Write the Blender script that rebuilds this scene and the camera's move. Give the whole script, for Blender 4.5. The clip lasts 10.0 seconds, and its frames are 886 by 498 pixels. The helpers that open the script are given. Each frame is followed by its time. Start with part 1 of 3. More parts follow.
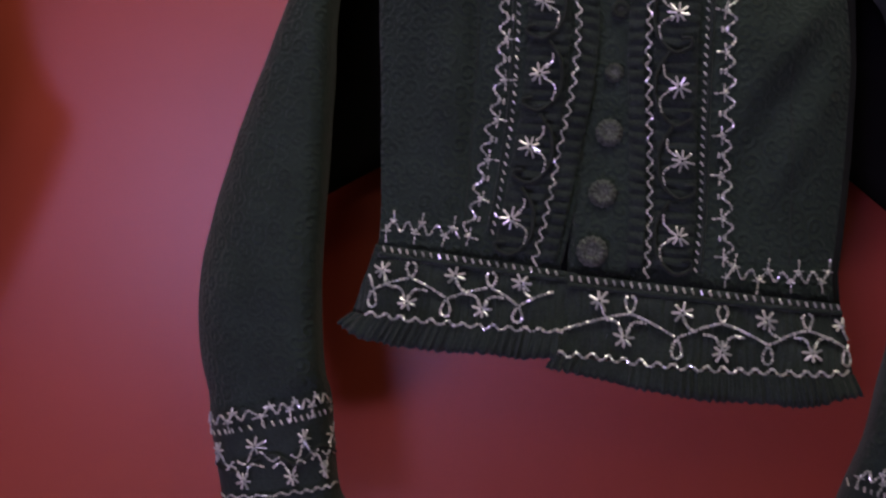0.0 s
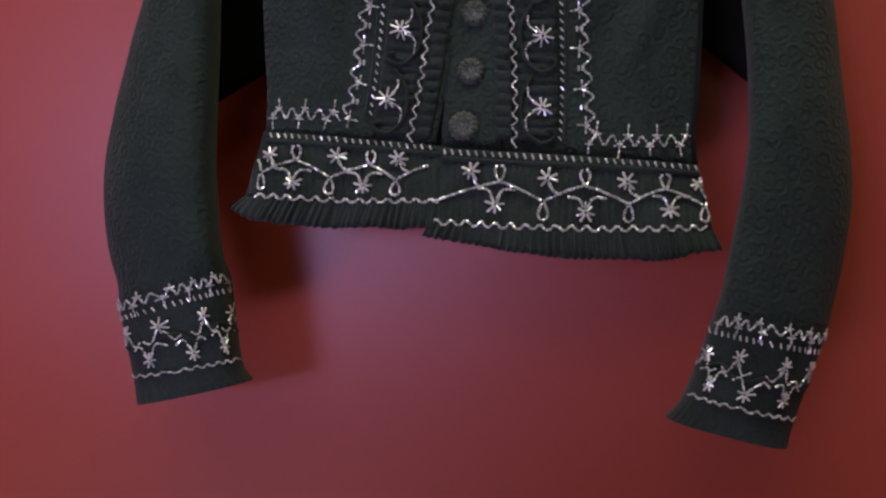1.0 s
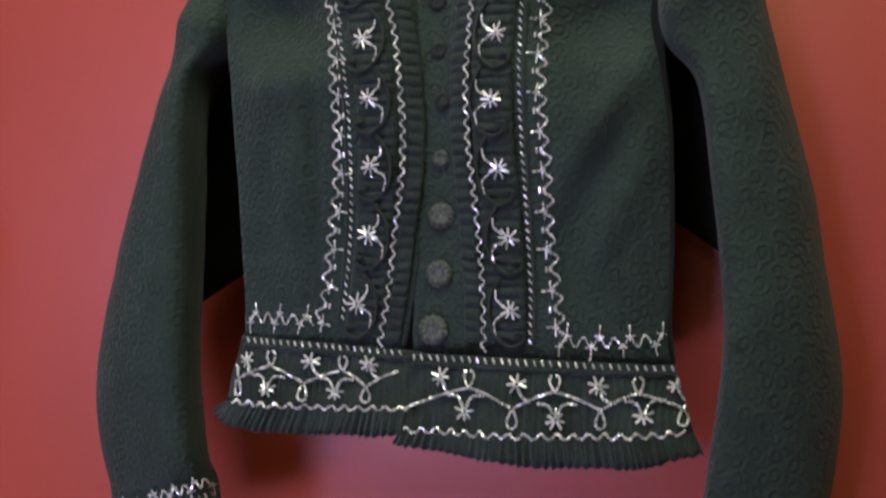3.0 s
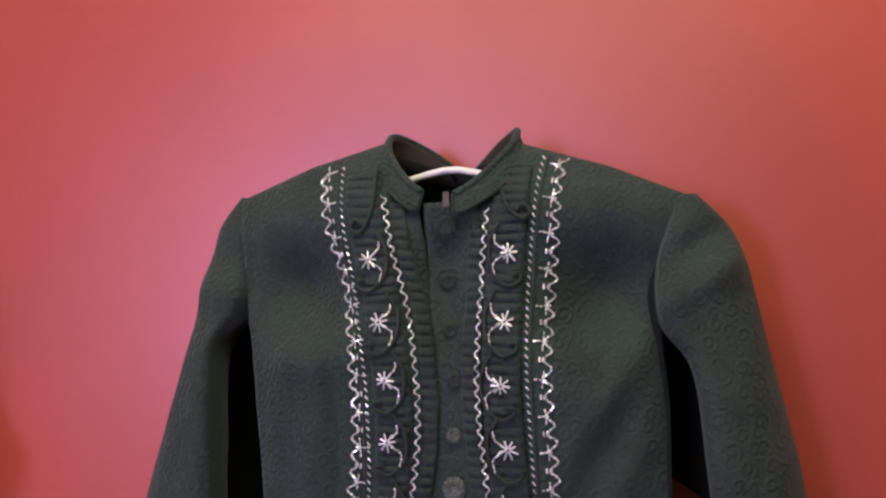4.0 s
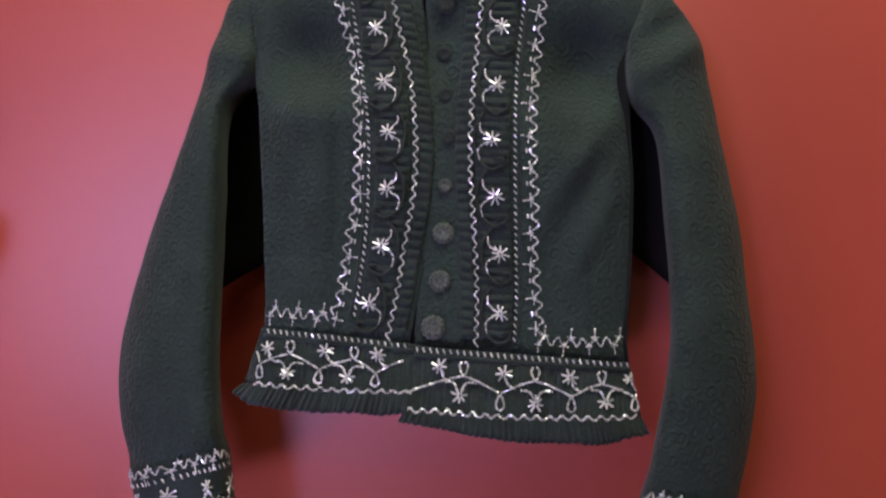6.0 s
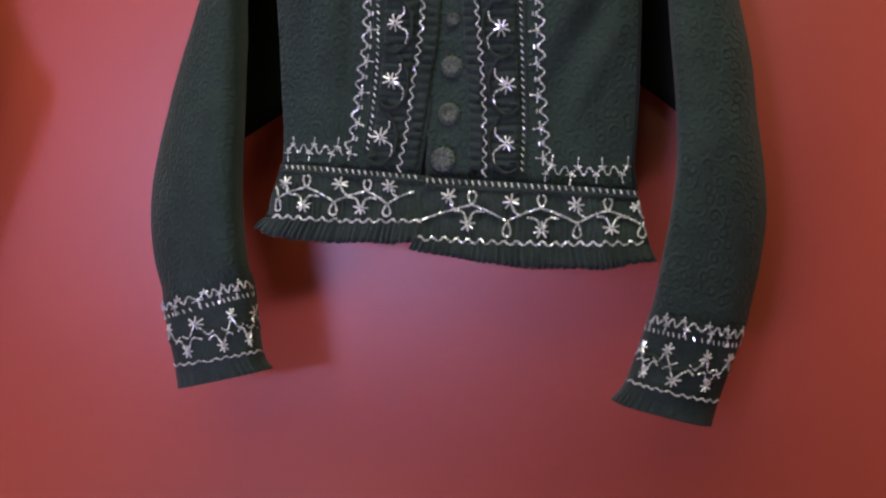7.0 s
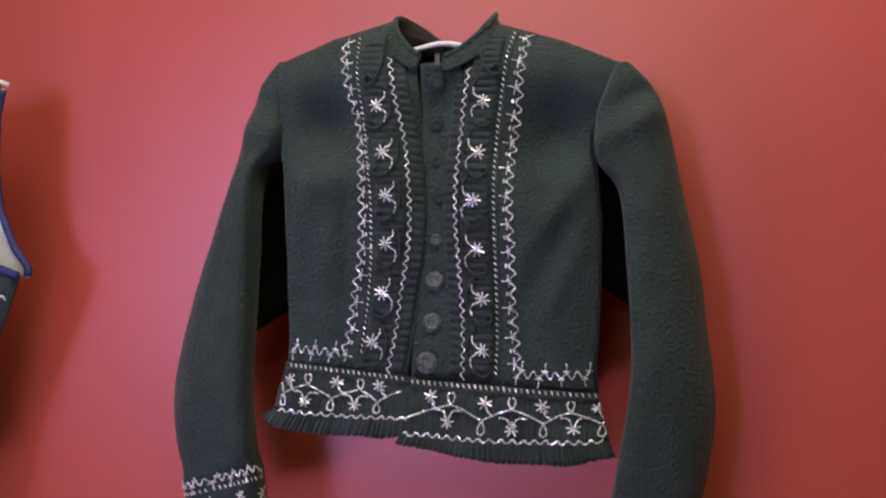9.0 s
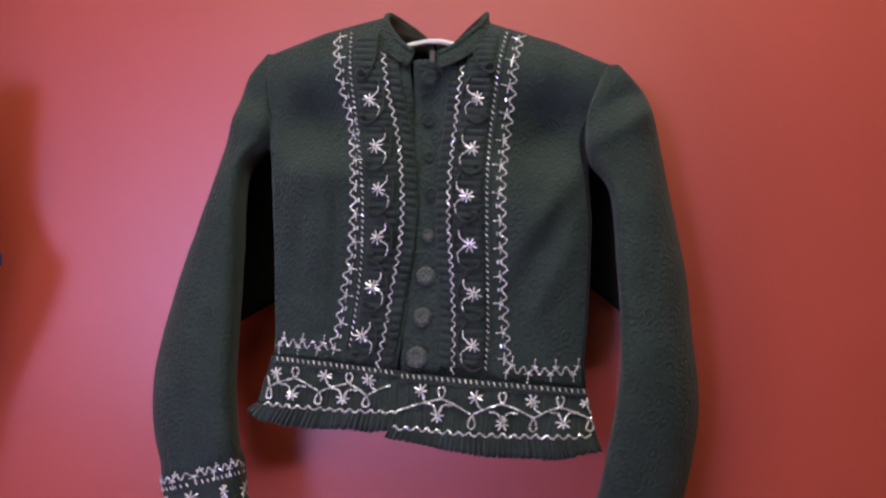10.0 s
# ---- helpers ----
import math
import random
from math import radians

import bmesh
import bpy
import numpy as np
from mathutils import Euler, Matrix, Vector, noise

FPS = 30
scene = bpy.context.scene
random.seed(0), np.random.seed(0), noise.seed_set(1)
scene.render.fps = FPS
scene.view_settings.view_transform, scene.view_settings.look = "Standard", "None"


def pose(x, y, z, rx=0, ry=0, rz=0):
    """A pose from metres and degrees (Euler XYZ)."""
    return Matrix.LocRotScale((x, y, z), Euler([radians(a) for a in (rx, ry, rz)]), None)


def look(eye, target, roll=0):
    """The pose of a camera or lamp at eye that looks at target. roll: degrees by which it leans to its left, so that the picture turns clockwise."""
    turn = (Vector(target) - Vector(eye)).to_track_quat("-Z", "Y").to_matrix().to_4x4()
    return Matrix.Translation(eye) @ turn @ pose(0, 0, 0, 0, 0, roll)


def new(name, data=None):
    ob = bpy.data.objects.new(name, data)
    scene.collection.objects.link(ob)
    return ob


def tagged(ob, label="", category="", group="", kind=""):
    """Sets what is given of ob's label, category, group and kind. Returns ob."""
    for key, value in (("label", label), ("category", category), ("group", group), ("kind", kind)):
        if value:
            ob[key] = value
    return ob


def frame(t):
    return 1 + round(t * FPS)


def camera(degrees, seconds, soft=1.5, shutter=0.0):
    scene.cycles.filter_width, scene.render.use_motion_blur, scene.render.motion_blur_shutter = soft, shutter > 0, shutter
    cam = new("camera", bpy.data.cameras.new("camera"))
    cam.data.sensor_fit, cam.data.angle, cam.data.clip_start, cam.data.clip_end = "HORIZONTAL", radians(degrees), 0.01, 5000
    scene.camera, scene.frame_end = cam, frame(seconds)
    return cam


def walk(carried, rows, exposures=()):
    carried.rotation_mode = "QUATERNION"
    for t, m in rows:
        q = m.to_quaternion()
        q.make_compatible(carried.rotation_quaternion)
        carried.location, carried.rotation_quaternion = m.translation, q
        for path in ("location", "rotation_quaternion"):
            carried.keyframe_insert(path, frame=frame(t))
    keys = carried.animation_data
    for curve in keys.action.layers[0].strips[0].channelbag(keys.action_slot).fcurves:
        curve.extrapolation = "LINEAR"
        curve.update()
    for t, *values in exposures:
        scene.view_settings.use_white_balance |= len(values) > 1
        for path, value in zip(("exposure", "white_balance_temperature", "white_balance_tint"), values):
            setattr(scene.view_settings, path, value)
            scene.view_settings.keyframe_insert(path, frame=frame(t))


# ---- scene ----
cam = camera(42.0, 10.0, soft=2.2, shutter=0.2)
PATH = [
    (0, (0.016, -0.975, 1.345), (-0.276, 1.003, 1.344), 3.7),
    (0.5, (0.085, -0.983, 1.312), (-0.201, 0.996, 1.262), 3.4),
    (1, (0.119, -1.016, 1.268), (-0.169, 0.963, 1.232), 1.2),
    (1.5, (0.113, -1.073, 1.254), (-0.09, 0.916, 1.248), -0.2),
    (2, (0.174, -0.989, 1.272), (-0.168, 0.981, 1.248), -0.9),
    (2.5, (0.233, -0.923, 1.292), (-0.286, 1.009, 1.26), -0.4),
    (3, (0.243, -0.98, 1.376), (-0.271, 0.951, 1.459), -0.4),
    (3.2, (0.243, -0.985, 1.441), (-0.281, 0.944, 1.5), -0.4),
    (4.3, (0.218, -1.089, 1.604), (-0.213, 0.857, 1.769), -0.4),
    (4.5, (0.203, -1.104, 1.597), (-0.198, 0.843, 1.821), 0.4),
    (5, (0.18, -1.14, 1.557), (-0.166, 0.819, 1.762), 1.3),
    (5.5, (0.156, -1.176, 1.478), (-0.114, 0.801, 1.621), 1.4),
    (6, (0.111, -1.191, 1.366), (-0.078, 0.797, 1.473), 1.7),
    (6.2, (0.098, -1.198, 1.361), (-0.061, 0.795, 1.4), 1.5),
    (7.3, (0.256, -1.206, 1.242), (-0.171, 0.748, 1.215), 1.3),
    (7.5, (0.272, -1.22, 1.232), (-0.16, 0.733, 1.226), 1.5),
    (8, (0.312, -1.254, 1.238), (-0.168, 0.688, 1.234), 1.8),
    (8.5, (0.336, -1.299, 1.306), (-0.146, 0.64, 1.399), 1.3),
    (9, (0.323, -1.333, 1.408), (-0.16, 0.605, 1.514), 1.4),
    (9.5, (0.322, -1.341, 1.405), (-0.131, 0.598, 1.59), 2.2),
    (10, (0.226, -1.36, 1.384), (-0.088, 0.611, 1.519), 2.2),
]
EXPOSURES = [
    (0.0, -0.91, 6240, 4), (0.5, -0.77, 6240, 0), (1.0, -0.58, 6190, -5), (1.5, -0.33, 6140, -10), (2.0, -0.13, 6090, -14), (2.5, 0.00, 6090, -17), (3.0, 0.01, 6140, -17),
    (4.5, 0.32, 6360, 8), (5.0, 0.15, 6360, 8), (5.5, 0.11, 6140, 4), (6.0, 0.05, 6090, -5), (7.5, 0.07, 6090, -14), (8.5, 0.09, 6090, -12), (9.0, 0.19, 6040, 0), (10.0, 0.18, 6040, 0),
]
walk(cam, [(t, look(eye, target, roll)) for t, eye, target, roll in PATH], EXPOSURES)

# ---- world, lamps ----
world = bpy.data.worlds.new("room_air")
world.use_nodes = True
bg = world.node_tree.nodes["Background"]
bg.inputs["Color"].default_value = (1.0, 0.86, 0.76, 1)
bg.inputs["Strength"].default_value = 0.03
scene.world = world


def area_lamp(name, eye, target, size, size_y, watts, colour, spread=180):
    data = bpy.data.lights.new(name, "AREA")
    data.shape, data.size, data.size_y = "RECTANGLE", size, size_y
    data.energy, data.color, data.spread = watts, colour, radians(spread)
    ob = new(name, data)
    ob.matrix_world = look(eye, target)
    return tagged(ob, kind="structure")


# warm ceiling lamps near and far, violet daylight from the window behind the camera, and added lamps noted below
area_lamp("ceiling_lamp", (0.1, -0.85, 2.86), (0.1, -0.4, 1.0), 1.8, 0.7, 32, (1.0, 0.87, 0.72))
# unseen warm fill added from behind to brighten wall and jacket
area_lamp("added_rear_fill", (-0.45, -3.2, 2.86), (0.0, 0.0, 1.3), 1.6, 0.8, 17, (1.0, 0.78, 0.60))
area_lamp("ceiling_spot", (-0.92, -2.35, 2.86), (0.0, 0.0, 1.5), 0.16, 0.16, 0.8, (1.0, 0.86, 0.70))
area_lamp("far_ceiling_lamp", (-1.2, 1.3, 2.86), (-1.2, 1.4, 0.0), 1.2, 0.6, 45, (1.0, 0.90, 0.74))
area_lamp("window_light", (-1.35, -3.8, 1.70), (-0.27, 0.0, 1.74), 1.6, 1.3, 2.0, (0.68, 0.46, 1.0), 22)
# added low uplight, no lamp seen here; it throws the cuff's shadow upward
area_lamp("added_uplight", (-0.75, -1.15, 0.03), (-0.25, 0.0, 1.12), 0.5, 0.4, 3.3, (0.74, 0.58, 1.0), 66)

# ---- materials ----
def material(name):
    m = bpy.data.materials.new(name)
    m.use_nodes = True
    nt = m.node_tree
    return m, nt, nt.nodes["Principled BSDF"]


def node(nt, kind, **kw):
    n = nt.nodes.new(kind)
    for k, v in kw.items():
        n.inputs[k].default_value = v
    return n


def mathn(nt, op, a, b=0.0):
    n = nt.nodes.new("ShaderNodeMath")
    n.operation = op
    for i, v in enumerate((a, b)):
        if isinstance(v, (int, float)):
            n.inputs[i].default_value = v
        else:
            nt.links.new(v, n.inputs[i])
    return n.outputs[0]


def tint(nt, fac, low, high):
    r = nt.nodes.new("ShaderNodeValToRGB")
    r.color_ramp.elements[0].color = (*low, 1)
    r.color_ramp.elements[1].color = (*high, 1)
    r.color_ramp.elements[0].position, r.color_ramp.elements[1].position = 0.3, 0.7
    nt.links.new(fac, r.inputs[0])
    return r.outputs[0]


def bump(nt, height, strength, distance, before=None):
    b = node(nt, "ShaderNodeBump", Strength=strength, Distance=distance)
    nt.links.new(height, b.inputs["Height"])
    if before is not None:
        nt.links.new(before, b.inputs["Normal"])
    return b.outputs["Normal"]


def coords(nt):
    return nt.nodes.new("ShaderNodeTexCoord").outputs["Object"]


def noisy(nt, scale, detail=3.0, rough=0.55):
    n = node(nt, "ShaderNodeTexNoise", Scale=scale, Detail=detail, Roughness=rough)
    nt.links.new(coords(nt), n.inputs["Vector"])
    return n.outputs["Fac"]


def plain(name, low, high, rough, scale=8.0, grain=300.0, depth=0.0005, strength=0.3, metal=0.0):
    m, nt, p = material(name)
    nt.links.new(tint(nt, noisy(nt, scale), low, high), p.inputs["Base Color"])
    nt.links.new(bump(nt, noisy(nt, grain), strength, depth), p.inputs["Normal"])
    p.inputs["Roughness"].default_value, p.inputs["Metallic"].default_value = rough, metal
    return m


def swirl_cloth(name, low, high, swirl=True, relief=0.6):
    """Dark wool with a woven grain and, where asked, embossed scroll motifs about 16 mm across."""
    m, nt, p = material(name)
    nt.links.new(tint(nt, mathn(nt, "ADD", mathn(nt, "MULTIPLY", noisy(nt, 24.0, 4.0), 0.5), mathn(nt, "MULTIPLY", noisy(nt, 420.0, 3.0), 0.5)), low, high), p.inputs["Base Color"])
    p.inputs["Roughness"].default_value = 0.78
    p.inputs["Specular IOR Level"].default_value = 0.35
    p.inputs["Sheen Weight"].default_value = 0.12
    p.inputs["Sheen Roughness"].default_value = 0.4
    normal = bump(nt, noisy(nt, 700.0, 3.0), 0.8, 0.0012)
    normal = bump(nt, noisy(nt, 260.0, 2.0), 0.45, 0.0022, normal)
    if swirl:
        sep = nt.nodes.new("ShaderNodeSeparateXYZ")
        nt.links.new(coords(nt), sep.inputs[0])
        comb = nt.nodes.new("ShaderNodeCombineXYZ")
        nt.links.new(sep.outputs[0], comb.inputs[0])
        nt.links.new(sep.outputs[2], comb.inputs[1])
        vor = node(nt, "ShaderNodeTexVoronoi", Scale=74.0, Randomness=0.8)
        vor.voronoi_dimensions = "2D"
        nt.links.new(comb.outputs[0], vor.inputs["Vector"])
        off = nt.nodes.new("ShaderNodeVectorMath")
        off.operation = "SUBTRACT"
        nt.links.new(comb.outputs[0], off.inputs[0])
        nt.links.new(vor.outputs["Position"], off.inputs[1])
        so = nt.nodes.new("ShaderNodeSeparateXYZ")
        nt.links.new(off.outputs[0], so.inputs[0])
        angle = mathn(nt, "ARCTAN2", so.outputs[1], so.outputs[0])
        turn = mathn(nt, "ADD", angle, mathn(nt, "MULTIPLY", vor.outputs["Distance"], 15.0))
        wave = mathn(nt, "SINE", turn)
        ridge = mathn(nt, "POWER", mathn(nt, "ADD", mathn(nt, "MULTIPLY", wave, 0.5), 0.5), 1.4)
        inside = nt.nodes.new("ShaderNodeMapRange")
        inside.interpolation_type = "SMOOTHSTEP"
        nt.links.new(vor.outputs["Distance"], inside.inputs["Value"])
        for key, val in (("From Min", 0.72), ("From Max", 0.48), ("To Min", 0.0), ("To Max", 1.0)):
            inside.inputs[key].default_value = val
        inside = inside.outputs["Result"]
        # the scrolls lie on what faces forward, and thin out over the sides
        facing = nt.nodes.new("ShaderNodeSeparateXYZ")
        nt.links.new(nt.nodes.new("ShaderNodeTexCoord").outputs["Normal"], facing.inputs[0])
        ahead = mathn(nt, "MINIMUM", mathn(nt, "MAXIMUM", mathn(nt, "MULTIPLY", mathn(nt, "SUBTRACT", mathn(nt, "ABSOLUTE", facing.outputs[1]), 0.25), 3.0), 0.0), 1.0)
        patchy = mathn(nt, "ADD", mathn(nt, "MULTIPLY", noisy(nt, 30.0, 2.0), 1.2), 0.2)
        normal = bump(nt, mathn(nt, "MULTIPLY", mathn(nt, "MULTIPLY", mathn(nt, "MULTIPLY", ridge, inside), ahead), patchy), relief, 0.0032, normal)
    nt.links.new(normal, p.inputs["Normal"])
    return m


def red_paint():
    m, nt, p = material("red_gloss_paint")
    nt.links.new(tint(nt, noisy(nt, 3.0, 5.0), (0.425, 0.072, 0.046), (0.475, 0.080, 0.052)), p.inputs["Base Color"])
    n = bump(nt, noisy(nt, 260.0, 3.0), 0.12, 0.0006)
    nt.links.new(n, p.inputs["Normal"])
    p.inputs["Roughness"].default_value = 0.31
    p.inputs["Specular IOR Level"].default_value = 0.65
    return m


def bead_glass():
    """Cut silver beads: every bead a little lighter or darker than the next."""
    m, nt, p = material("silver_bead")
    island = nt.nodes.new("ShaderNodeNewGeometry").outputs["Random Per Island"]
    nt.links.new(tint(nt, island, (0.56, 0.60, 0.62), (1.0, 1.0, 1.0)), p.inputs["Base Color"])
    p.inputs["Metallic"].default_value = 0.4
    p.inputs["Roughness"].default_value = 0.16
    return m


RED = red_paint()
CLOTH = swirl_cloth("dark_scroll_wool", (0.012, 0.023, 0.019), (0.035, 0.057, 0.050), relief=0.42)
TRIM = swirl_cloth("dark_pleated_silk", (0.011, 0.019, 0.018), (0.035, 0.052, 0.049), swirl=False)
CORD = plain("dark_cord", (0.012, 0.019, 0.017), (0.030, 0.042, 0.038), 0.75, 160.0, 1200.0, 0.0012, 0.9)
# black for the back's lining, and for painted shade in the sleeve gaps
LINING_SHADE = plain("black_lining_gap_shade", (0.008, 0.009, 0.009), (0.014, 0.015, 0.015), 0.85)
LINING_SHADE.node_tree.nodes["Principled BSDF"].inputs["Specular IOR Level"].default_value = 0.12
INNER = plain("brown_black_lining", (0.016, 0.013, 0.011), (0.034, 0.026, 0.020), 0.8, 60.0, 700.0)
BEAD = bead_glass()
BUTTON = plain("dark_metal_button", (0.05, 0.062, 0.058), (0.19, 0.21, 0.20), 0.42, 500.0, 1400.0, 0.0008, 0.8, 0.75)
WHITE = plain("white_plastic", (0.78, 0.78, 0.77), (0.83, 0.83, 0.82), 0.35)
CREAM = plain("cream_paint", (0.72, 0.58, 0.40), (0.78, 0.64, 0.46), 0.7, 2.0, 90.0)
# for added, unseen walls: darker than CREAM so they bounce less light
ROOM = plain("unseen_room_paint", (0.46, 0.39, 0.32), (0.54, 0.46, 0.38), 0.8, 2.0, 90.0)
CEILING = plain("ceiling_paint", (0.74, 0.68, 0.58), (0.80, 0.74, 0.64), 0.8, 2.0, 90.0)
CABLE = plain("black_cable", (0.02, 0.02, 0.02), (0.03, 0.03, 0.03), 0.5)
# floor out of view; its tone sets the bounce from below
FLOOR = plain("unseen_floor_brown", (0.28, 0.19, 0.12), (0.36, 0.25, 0.16), 0.5, 4.0, 60.0)
HOOK = plain("grey_tape", (0.06, 0.052, 0.046), (0.10, 0.088, 0.08), 0.6, 200.0)
BLUE = plain("blue_binding", (0.020, 0.030, 0.13), (0.03, 0.045, 0.18), 0.6, 40.0, 900.0)
PALE = plain("pale_lining", (0.55, 0.58, 0.48), (0.66, 0.68, 0.58), 0.7, 30.0, 700.0)
# pale pink base paints the bright glint by the wall's top edge
TAPE = plain("tape_glint_pink", (0.86, 0.52, 0.50), (0.92, 0.64, 0.62), 0.15, 60.0, 220.0, 0.002, 0.8)
TAPE.node_tree.nodes["Principled BSDF"].inputs["Transmission Weight"].default_value = 0.25


# ---- builders ----
def obj(name, verts, faces, mat, parent=None, label="", smooth=True):
    me = bpy.data.meshes.new(name)
    me.from_pydata([tuple(v) for v in verts], [], faces)
    me.materials.append(mat)
    if smooth:
        me.polygons.foreach_set("use_smooth", [True] * len(me.polygons))
    me.update()
    ob = new(name, me)
    if parent is not None:
        ob.parent = parent
    if label:
        tagged(ob, label=label)
    return ob


def part(name, bm, mat, parent, label=""):
    me = bpy.data.meshes.new(name)
    bm.to_mesh(me)
    bm.free()
    me.materials.append(mat)
    ob = new(name, me)
    if parent is not None:
        ob.parent = parent
    if label:
        tagged(ob, label=label)
    return ob


def thing(name, label, category, at=(0, 0, 0), group=""):
    ob = new(name)
    ob.location = at
    return tagged(ob, label=label, category=category, group=group)


def box(name, a, b, mat, parent=None, bevel=0.0):
    bm = bmesh.new()
    bmesh.ops.create_cube(bm, size=1.0)
    for v in bm.verts:
        v.co = Vector([(a[i] + b[i]) / 2 + v.co[i] * (b[i] - a[i]) for i in range(3)])
    if bevel:
        bmesh.ops.bevel(bm, geom=bm.edges[:], offset=bevel, segments=2, affect="EDGES")
    return part(name, bm, mat, parent)


def table(rows):
    """A smooth-ish lookup through (key, value) rows in rising order."""
    ks, vs = [r[0] for r in rows], [r[1] for r in rows]
    return lambda k: float(np.interp(k, ks, vs))


def grid(fn, nu, nv, thick=0.0, inward=(0, 1, 0)):
    """A sheet fn(u, v) on the unit square, with real thickness along inward."""
    top = [Vector(fn(i / nu, j / nv)) for j in range(nv + 1) for i in range(nu + 1)]
    n, w = len(top), nu + 1
    faces = [(j * w + i, j * w + i + 1, (j + 1) * w + i + 1, (j + 1) * w + i) for j in range(nv) for i in range(nu)]
    if not thick:
        return top, faces
    d = Vector(inward) * thick
    verts = top + [p + d for p in top]
    faces += [tuple(n + k for k in reversed(f)) for f in faces]
    rim = [i for i in range(nu)] + [j * w + nu for j in range(nv)] + [nv * w + i for i in range(nu, 0, -1)] + [j * w for j in range(nv, 0, -1)]
    faces += [(rim[k], n + rim[k], n + rim[(k + 1) % len(rim)], rim[(k + 1) % len(rim)]) for k in range(len(rim))]
    return verts, faces


def tube(points, r, sides=6, verts=None, faces=None):
    """A round cord along points, appended to verts and faces."""
    verts, faces = ([] if verts is None else verts), ([] if faces is None else faces)
    base, n = len(verts), len(points)
    for k, p in enumerate(points):
        a, b = points[max(k - 1, 0)], points[min(k + 1, n - 1)]
        ahead = (Vector(b) - Vector(a)).normalized()
        side = ahead.cross(Vector((0, 1, 0.01))).normalized()
        up = side.cross(ahead)
        rr = r(k / max(n - 1, 1)) if callable(r) else r
        for s in range(sides):
            t = 2 * math.pi * s / sides
            verts.append(Vector(p) + side * (rr * math.cos(t)) + up * (rr * math.sin(t)))
    for k in range(n - 1):
        for s in range(sides):
            q = (s + 1) % sides
            faces.append((base + k * sides + s, base + k * sides + q, base + (k + 1) * sides + q, base + (k + 1) * sides + s))
    faces.append(tuple(base + s for s in reversed(range(sides))))
    faces.append(tuple(base + (n - 1) * sides + s for s in range(sides)))
    return verts, faces


def bead(verts, faces, a, b, r, rng):
    """One cut-glass bugle bead from a to b: a five-sided prism, turned at random, with bevelled ends."""
    a, b = Vector(a), Vector(b)
    d = b - a
    if d.length < 1e-6:
        return
    ahead = d.normalized()
    side = ahead.cross(Vector((0.13, 1, 0.21))).normalized()
    up = side.cross(ahead)
    spin, base = rng.random() * 6.3, len(verts)
    for f, k in ((0.0, 0.6), (0.14, 1.0), (0.86, 1.0), (1.0, 0.6)):
        for s in range(5):
            t = spin + 2 * math.pi * s / 5
            verts.append(a + d * f + side * (r * k * math.cos(t)) + up * (r * k * math.sin(t)))
    for k in range(3):
        for s in range(5):
            q = (s + 1) % 5
            faces.append((base + k * 5 + s, base + k * 5 + q, base + (k + 1) * 5 + q, base + (k + 1) * 5 + s))
    faces.append(tuple(base + s for s in (4, 3, 2, 1, 0)))
    faces.append(tuple(base + 15 + s for s in range(5)))


def resample(pts, step):
    """Points every step along a polyline of 2D points."""
    pts = [Vector((p[0], p[1])) for p in pts]
    out, carry = [pts[0]], 0.0
    for a, b in zip(pts, pts[1:]):
        l = (b - a).length
        if l < 1e-9:
            continue
        d = step - carry
        while d <= l:
            out.append(a + (b - a) * (d / l))
            d += step
        carry = l - (d - step)
    return out


def curve2(pts, n=80):
    """A Catmull-Rom curve through 2D points."""
    P = [Vector((p[0], p[1])) for p in pts]
    P = [P[0] * 2 - P[1]] + P + [P[-1] * 2 - P[-2]]
    out, m = [], len(P) - 3
    for k in range(n + 1):
        f = min(k / n * m, m - 1e-6)
        i, t = int(f), f - int(f)
        a, b, c, d = P[i : i + 4]
        out.append(0.5 * (2 * b + (c - a) * t + (2 * a - 5 * b + 4 * c - d) * t * t + (3 * b - a - 3 * c + d) * t ** 3))
    return out


